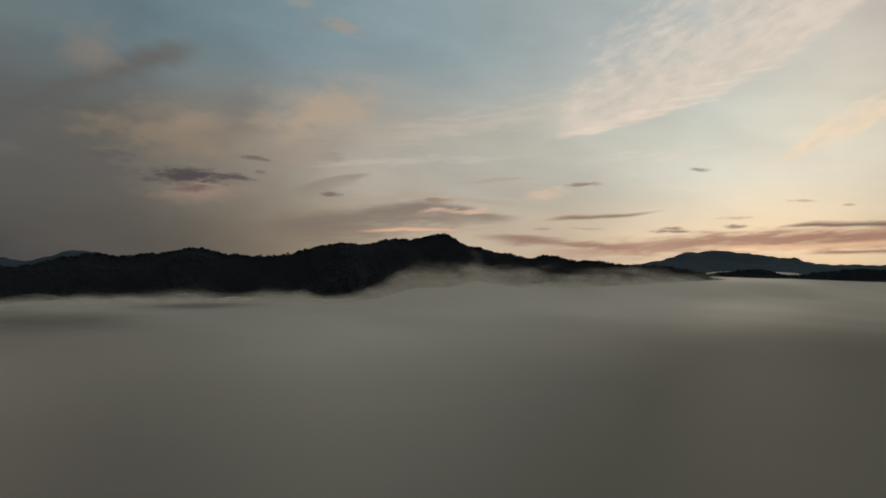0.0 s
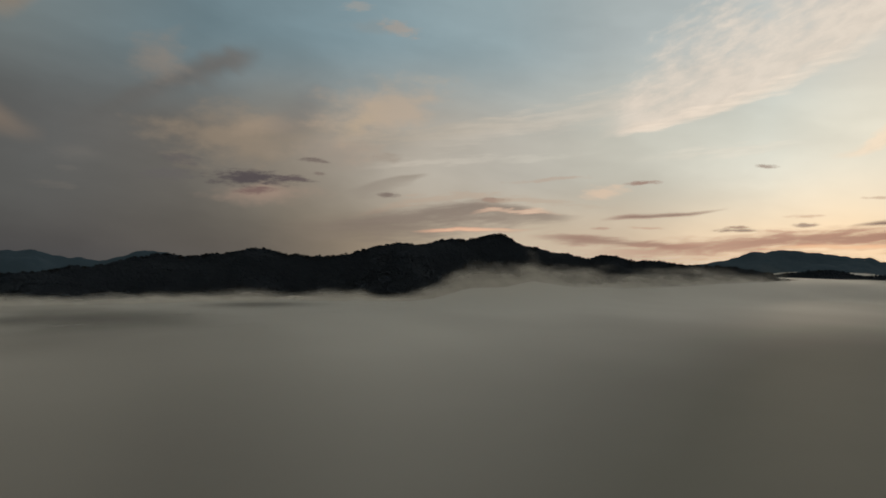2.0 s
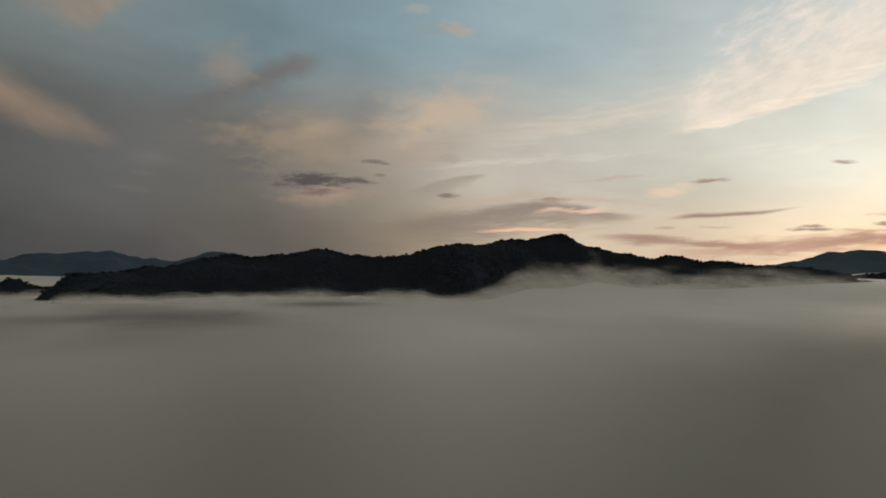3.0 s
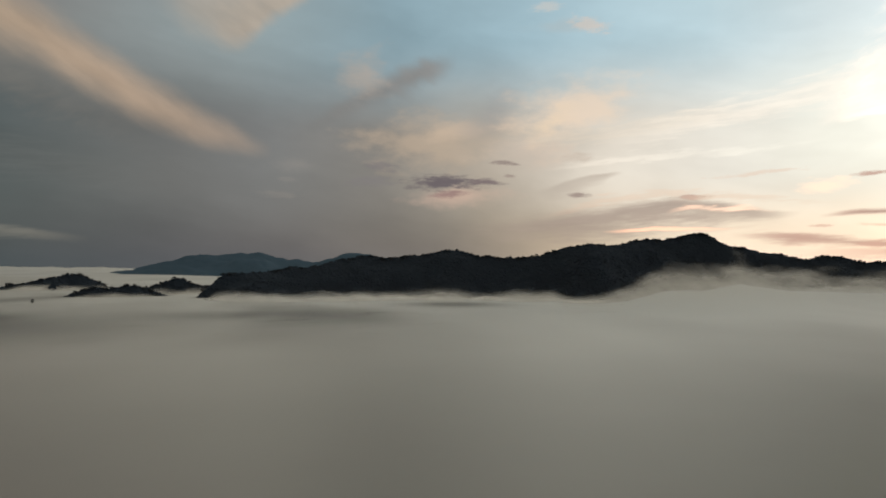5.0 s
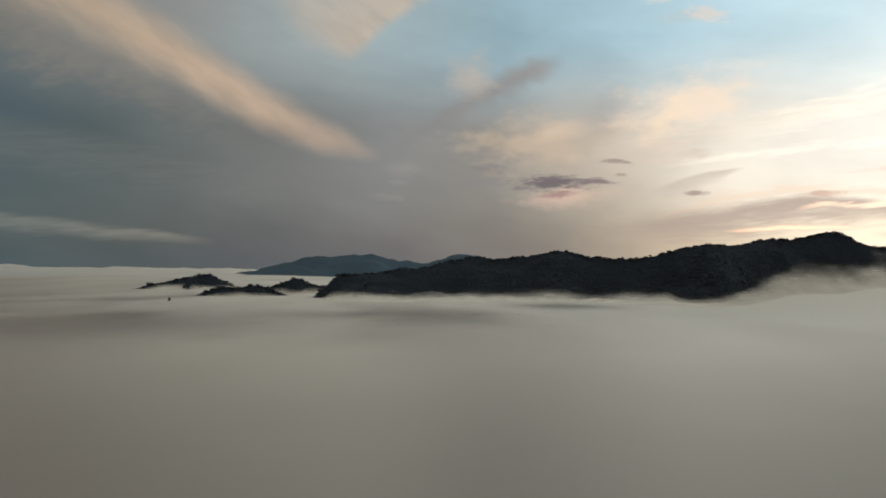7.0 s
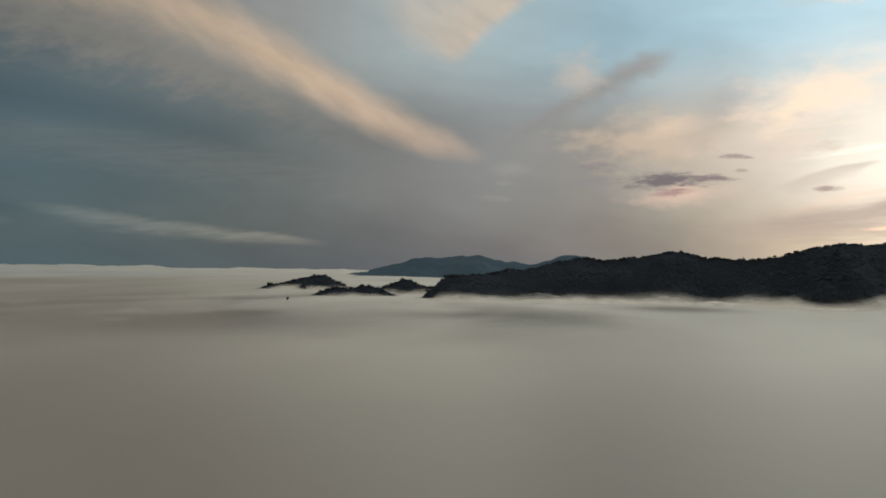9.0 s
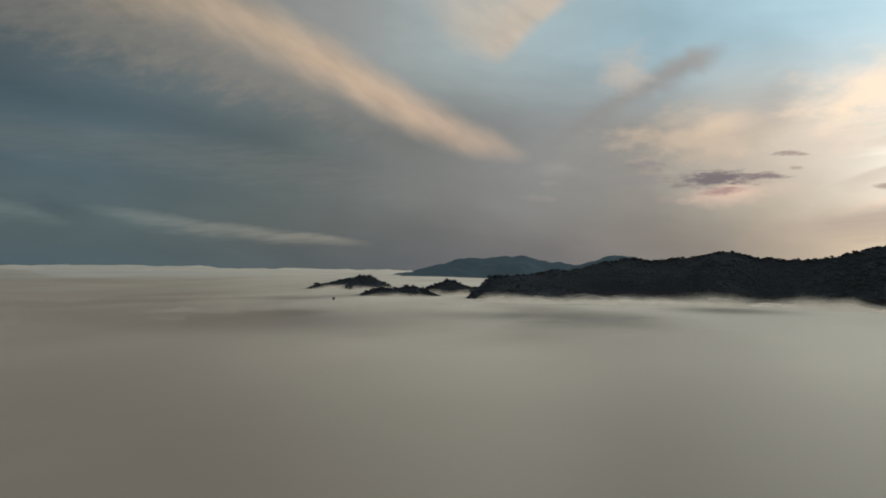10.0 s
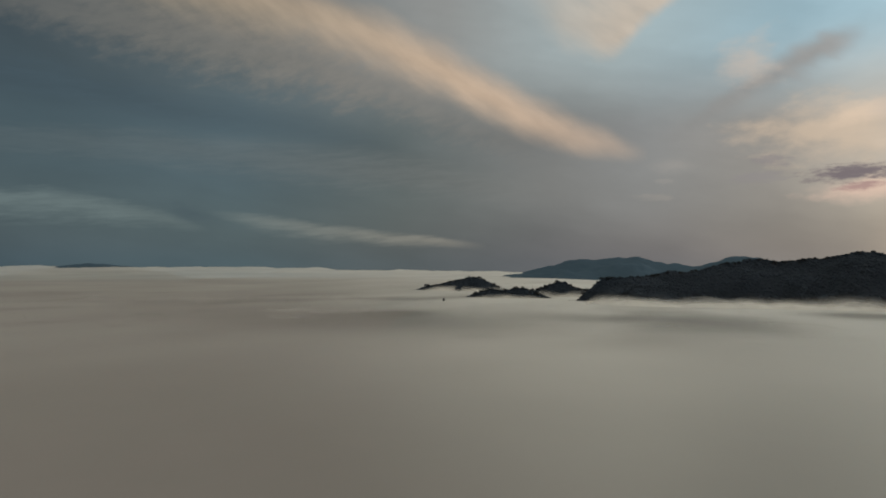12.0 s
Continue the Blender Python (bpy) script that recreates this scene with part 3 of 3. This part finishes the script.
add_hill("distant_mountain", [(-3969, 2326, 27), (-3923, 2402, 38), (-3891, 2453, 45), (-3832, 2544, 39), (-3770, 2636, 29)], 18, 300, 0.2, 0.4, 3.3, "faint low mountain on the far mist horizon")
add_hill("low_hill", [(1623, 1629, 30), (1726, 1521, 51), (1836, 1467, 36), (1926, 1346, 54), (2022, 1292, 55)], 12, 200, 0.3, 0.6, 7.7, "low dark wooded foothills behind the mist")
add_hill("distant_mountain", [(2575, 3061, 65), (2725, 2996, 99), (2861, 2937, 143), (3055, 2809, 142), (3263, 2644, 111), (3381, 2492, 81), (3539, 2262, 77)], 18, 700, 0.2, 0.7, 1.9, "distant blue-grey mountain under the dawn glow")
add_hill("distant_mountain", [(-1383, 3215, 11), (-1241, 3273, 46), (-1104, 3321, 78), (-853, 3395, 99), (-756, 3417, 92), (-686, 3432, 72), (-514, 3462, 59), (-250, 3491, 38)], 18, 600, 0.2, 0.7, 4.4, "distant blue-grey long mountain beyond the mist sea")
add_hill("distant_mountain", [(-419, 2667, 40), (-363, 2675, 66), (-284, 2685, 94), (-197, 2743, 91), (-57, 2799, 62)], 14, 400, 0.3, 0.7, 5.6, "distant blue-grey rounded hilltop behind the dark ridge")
add_hill("island_hill", [(-896, 1503, 2), (-863, 1523, 6), (-823, 1545, 19), (-789, 1562, 25), (-753, 1580, 11), (-731, 1590, -2)], 8, 110, 0.4, 0.6, 8.8, "small dark wooded hilltop standing out of the mist")
add_hill("island_hill", [(-632, 1249, -4), (-611, 1260, 4), (-580, 1274, 5), (-548, 1288, 10), (-529, 1296, 6), (-505, 1306, -3)], 7, 80, 0.4, 0.6, 9.3, "low dark wooded hilltop half sunk in the mist")
add_hill("island_hill", [(-552, 1395, 4), (-521, 1407, 16), (-498, 1415, 22), (-472, 1424, 10), (-444, 1433, 5)], 7, 90, 0.4, 0.6, 2.7, "small pointed wooded hilltop beside the long ridge")
add_hill("island_hill", [(-617, 1064, -16), (-604, 1071, -14), (-590, 1079, -16)], 6, 60, 0.4, 0.3, 6.2, "drowned wooded knoll just under the mist")


# ---- mist ----
def mist_height(x, y):
    r = math.hypot(x, y)
    far = min(1.0, max(0.0, (r - 1800) / 2800))
    left = min(1.0, max(0.0, (-x - 500) / 3500))
    h = -7.5 + 1.6 * fbm(x / 620, y / 620, 2.0, 2) + 0.7 * fbm(x / 150, y / 150, 5.0, 2) * min(1, max(0, r - 900) / 600)
    h += far * (2 + 30 * left + 9 * fbm(x / 520, y / 520, 9.0, 2) + 22 * abs(fbm(x / 300, y / 300, 13.0, 3)) - 7)
    return h + 14 * bump_at(x, y, 1500, 1500, 500, 500) + 50 * bump_at(x, y, 2780, 2420, 420, 330)


def mist_top(a):
    """How high the mist piles against the long ridge, by bearing: most below and beyond the main summit."""
    top = np.interp(a, (-20, -14, -8, 0, 8, 12, 16, 18, 19.7, 21, 24, 26.5, 28.5, 30, 34, 43, 56), (-4, -2, -3, -2, -3, -2, -2, 2, 14, 26, 34, 50, 36, 28, 23, 27, 25))
    return float(top) + 5 * math.exp(-((a - 11.7) / 0.9) ** 2)


def ease(x, a, b):
    q = min(1.0, max(0.0, (x - a) / (b - a)))
    return q * q * (3 - 2 * q)


def mist_depth(x, y):
    """How closed the mist lies: thinned under the eye and by bearing to darken it, with a few hollows."""
    r, a = math.hypot(x, y), math.degrees(math.atan2(x, y))
    # near, west, middle and east put lens-like darkening into the mist's opacity
    near = 0.40 + 0.60 * ease(r, 60, 750) ** 0.6
    west = 1 - 0.56 * ease(-a, 8, 52) * (1 - 0.3 * ease(r, 1300, 4800)) * (1 + 0.15 * fbm(x / 600, y / 600, 40.0, 2) * ease(r, 700, 1500))
    middle = 1 - 0.2 * math.exp(-((a + 2) / 10) ** 2) * (1 - ease(r, 800, 1250))
    east = 1 - 0.64 * ease(a, 12, 52) * (1 - ease(r, 350, 1250)) - 0.26 * ease(a, 36, 52) * (1 - 0.6 * ease(r, 700, 2300))
    hollow = max(0.0, fbm(x / 260, y / 420, 21.0, 3) - 0.05) * 0.6 * ease(r, 500, 800) * (1 - ease(r, 1500, 2000)) * ease(-a, -8, 12)
    hollow += 0.42 * bump_at(x, y, -470, 660, 300, 150) + 0.7 * bump_at(x, y, 64, 1110, 85, 75) + 0.45 * bump_at(x, y, -510, 765, 45, 60) + 0.35 * bump_at(x, y, -235, 850, 120, 80) + 0.3 * bump_at(x, y, -130, 1260, 110, 60)
    d = near * west * middle * east * (1 - min(0.6, hollow)) * (1 + 0.12 * fbm(x / 170, y / 460, 30.0, 2) * ease(r, 200, 600))
    return 0.5 * (d + 0.33 + math.sqrt((d - 0.33) ** 2 + 0.004))


def make_mist():
    n = 420
    radii = list(np.linspace(0, 940, 32)) + list(np.arange(960, 2000, 22)) + list(np.geomspace(2010, 4900, 34))
    plan = [(r * math.sin(2 * math.pi * j / n), r * math.cos(2 * math.pi * j / n)) for r in radii for j in range(n)]
    crests = np.array([r[15][:2] for rows in [main_rows] + hill_rows[:-1] for r in rows])
    slopes = np.array([p for rows in [main_rows] + hill_rows[:-1] for r in rows for p in r])
    faces = grid_faces(len(radii), n, True)
    v, thick = [], []
    for x, y in plan:
        g = float(np.min(np.hypot(crests[:, 0] - x, crests[:, 1] - y)))
        z, fade = mist_height(x, y) - 2.5, 1.0
        s = 1 - ease(g, 90, 380)
        if s > 0:
            off = (slopes[:, 0] - x) ** 2 + (slopes[:, 1] - y) ** 2
            k = int(np.argmin(off))
            if off[k] < 40 ** 2:
                fade = ease(z - slopes[k, 2], -6.0, 6.0)
            z += 0.85 * max(0.0, mist_top(math.degrees(math.atan2(x, y))) + 4) * s
        v.append((x, y, z))
        thick.append(mist_depth(x, y) * fade)
    ob = new("mist_sea", mesh("mist_sea", v, faces, MIST, thick=thick))
    tagged(ob, "smooth grey-white sea of morning mist filling the valley", "mist", kind="stuff")


def cling(rows, reach, away, top, soft, seed):
    """A veil of mist before a wooded slope, so far out from it, thinning upwards from its top by bearing."""
    crest = np.array([row[15] for row in rows])
    pad = np.pad(crest, ((12, 12), (0, 0)), mode="edge")
    crest = np.stack([np.convolve(pad[:, i], np.ones(25) / 25, "valid") for i in range(3)], 1)
    v, thick = [], []
    for x, y, z0 in crest:
        r, a = math.hypot(x, y), math.degrees(math.atan2(x, y))
        drift = 1 + 0.5 * fbm(x / 140, y / 140, seed, 2)
        high = max(z0, top(a) + 2 * soft(a)) if z0 > -40 else z0
        for j in range(17):
            z = high + (-16 - high) * j / 16
            d = away + reach * max(0.0, (z0 - z) / (z0 + 56)) ** 1.18
            v.append((x * (1 - d / r), y * (1 - d / r), z))
            thick.append(max(-3.0, 1.0 + (top(a) + 4 * (drift - 1) - z) / (soft(a) * drift)) - 4 * (1 - ease(z0, -34, 8)))
    ob = new("mist_veil", mesh("mist_veil", v, grid_faces(len(crest), 17), WISPS, thick=thick))
    tagged(ob, "thin drifting veil of mist clinging to a wooded slope", "mist", kind="stuff")


def roll(x, y, long, deep, high, turn):
    """A low swell of mist lying on the mist sea, thinning out to its rim."""
    v, thick = [], []
    for i in range(13):
        for j in range(25):
            a, b = i / 6 - 1, j / 12 - 1
            body = (1 - a * a) * (1 - b * b)
            px, py = b * long, a * deep
            qx, qy = x + px * math.cos(turn) - py * math.sin(turn), y + px * math.sin(turn) + py * math.cos(turn)
            v.append((qx, qy, mist_height(qx, qy) - 3.0 + high * body * (1 + 0.5 * fbm(qx / 60, qy / 60, 3.0, 2))))
            thick.append(1.1 * body - 1.05)
    ob = new("mist_roll", mesh("mist_roll", v, grid_faces(13, 25), WISPS, thick=thick))
    tagged(ob, "low soft roll of drifting mist on the mist sea", "mist", kind="stuff")


make_mist()
rolls = np.random.default_rng(12)
for k in range(20):
    a, r = radians(rolls.uniform(-62, 14)), rolls.uniform(600, 1120)
    roll(r * math.sin(a), r * math.cos(a), rolls.uniform(150, 320), rolls.uniform(90, 170), rolls.uniform(12, 22), -a + rolls.uniform(-0.4, 0.4))
for step in range(3):
    cling(main_rows, 240, 70 + 15 * step, mist_top, lambda a: 10 + 20 * ease(a, 16, 22), 3.0 + 7 * step)
for rows, reach, level, depth in ((hill_rows[1], 220, 16, 10), (hill_rows[5], 110, -2, 7), (hill_rows[6], 80, -4, 6), (hill_rows[7], 90, -2, 6)):
    for step in range(2):
        cling(rows, reach, 14 + 10 * step, lambda a: level, lambda a: depth, 5.0 + 7 * step)


# ---- single trees along the crest ----
def part(name, verts, faces, mat, parent, label=""):
    ob = new(name, mesh(name, verts, faces, mat))
    ob.parent = parent
    return tagged(ob, label) if label else ob


def tube(points, radii, sides=6):
    v, f = [], []
    for (x, y, z), r in zip(points, radii):
        for k in range(sides):
            a = 2 * math.pi * k / sides
            v.append((x + r * math.cos(a), y + r * math.sin(a), z))
    for i in range(len(points) - 1):
        for k in range(sides):
            m = (k + 1) % sides
            f.append((i * sides + k, i * sides + m, (i + 1) * sides + m, (i + 1) * sides + k))
    return v, f


def make_tree(seed, tall, wide):
    """Broad-crowned forest tree: tapered trunk, limbs, and a crown of uneven leaf clumps. Its foot is the origin."""
    rng = np.random.default_rng(seed)
    root = new("tree")
    lean = rng.uniform(-0.4, 0.4, 2)
    v, f = tube([(0, 0, -2), (lean[0] * 0.3, lean[1] * 0.3, tall * 0.3), (lean[0], lean[1], tall * 0.75)], (0.42, 0.3, 0.12))
    part("trunk", v, f, BARK, root)
    cv, cf, count = [], [], 0
    for k in range(4):
        a = rng.uniform(0, 6.28)
        end = np.array([math.cos(a) * wide * 0.6, math.sin(a) * wide * 0.6, tall * rng.uniform(0.62, 0.85)])
        v, f = tube([(lean[0] * 0.5, lean[1] * 0.5, tall * 0.45), tuple(end * np.array([0.5, 0.5, 0.85])), tuple(end)], (0.16, 0.1, 0.05), 5)
        part("limb", v, f, BARK, root)
    bv, bf = BALL
    for k in range(26):
        a, q = rng.uniform(0, 6.28), rng.random() ** 0.6
        z = tall * rng.uniform(0.5, 1.0)
        cap = math.sqrt(max(0.1, 1 - ((z / tall - 0.68) / 0.4) ** 2))
        r = wide * rng.uniform(0.2, 0.42)
        wob = 1 + rng.uniform(-0.35, 0.35, len(bv))
        cv.append(bv * wob[:, None] * np.array([r, r, r * 0.75]) + np.array([math.cos(a) * wide * q * cap, math.sin(a) * wide * q * cap, z]))
        cf.append(bf + count)
        count += len(bv)
    part("crown", np.concatenate(cv), np.concatenate(cf), CROWN, root)
    return tagged(root, "dark broad-crowned forest tree on the ridge crest", "tree", group="trees along the ridge crest")


def plant_crest(rows, trees, every, rng, column=15):
    line = [r[column] for r in rows]
    for i in range(6, len(line) - 6, every):
        x, y, z = line[i]
        if z < -2 or rng.random() < 0.15:
            continue
        kind = trees[rng.integers(len(trees))]
        s = rng.uniform(0.62, 1.0)
        foot = z + rng.uniform(1.6, 3.4) - s * TALL[kind.name]
        ob = copy_thing(kind, pose(x + rng.uniform(-4, 4), y + rng.uniform(-6, 3), foot, 0, 0, rng.uniform(0, 360)))
        ob.scale = (s * 1.3, s * 1.3, s)


rng = np.random.default_rng(5)
kinds = [make_tree(10 + k, tall, wide) for k, (tall, wide) in enumerate(((12, 4.2), (10, 4.8), (14, 4.0), (11, 3.4), (9, 4.4)))]
TALL = {ob.name: tall for ob, tall in zip(kinds, (12, 10, 14, 11, 9))}
for k, ob in enumerate(kinds):
    x, y, z = main_rows[len(main_rows) // 2 + 9 * k - 20][15]
    ob.matrix_basis = pose(x, y, z + 1.8 - 0.8 * TALL[ob.name], 0, 0, 40 * k) @ Matrix.Scale(0.8, 4)
plant_crest(main_rows, kinds, 1, rng)
for rows in hill_rows[-4:-1] + hill_rows[1:2]:
    plant_crest(rows, kinds, 1, rng)
# one tree standing clear of the mist on the drowned knoll
x, y, z = max(hill_rows[-1], key=lambda r: r[15][2])[15]
lone = copy_thing(kinds[1], pose(x, y, z - 1, 0, 0, 25))
lone.scale = (0.5, 0.5, 0.85)
tagged(lone, "single dark tree standing out of the mist", "tree")
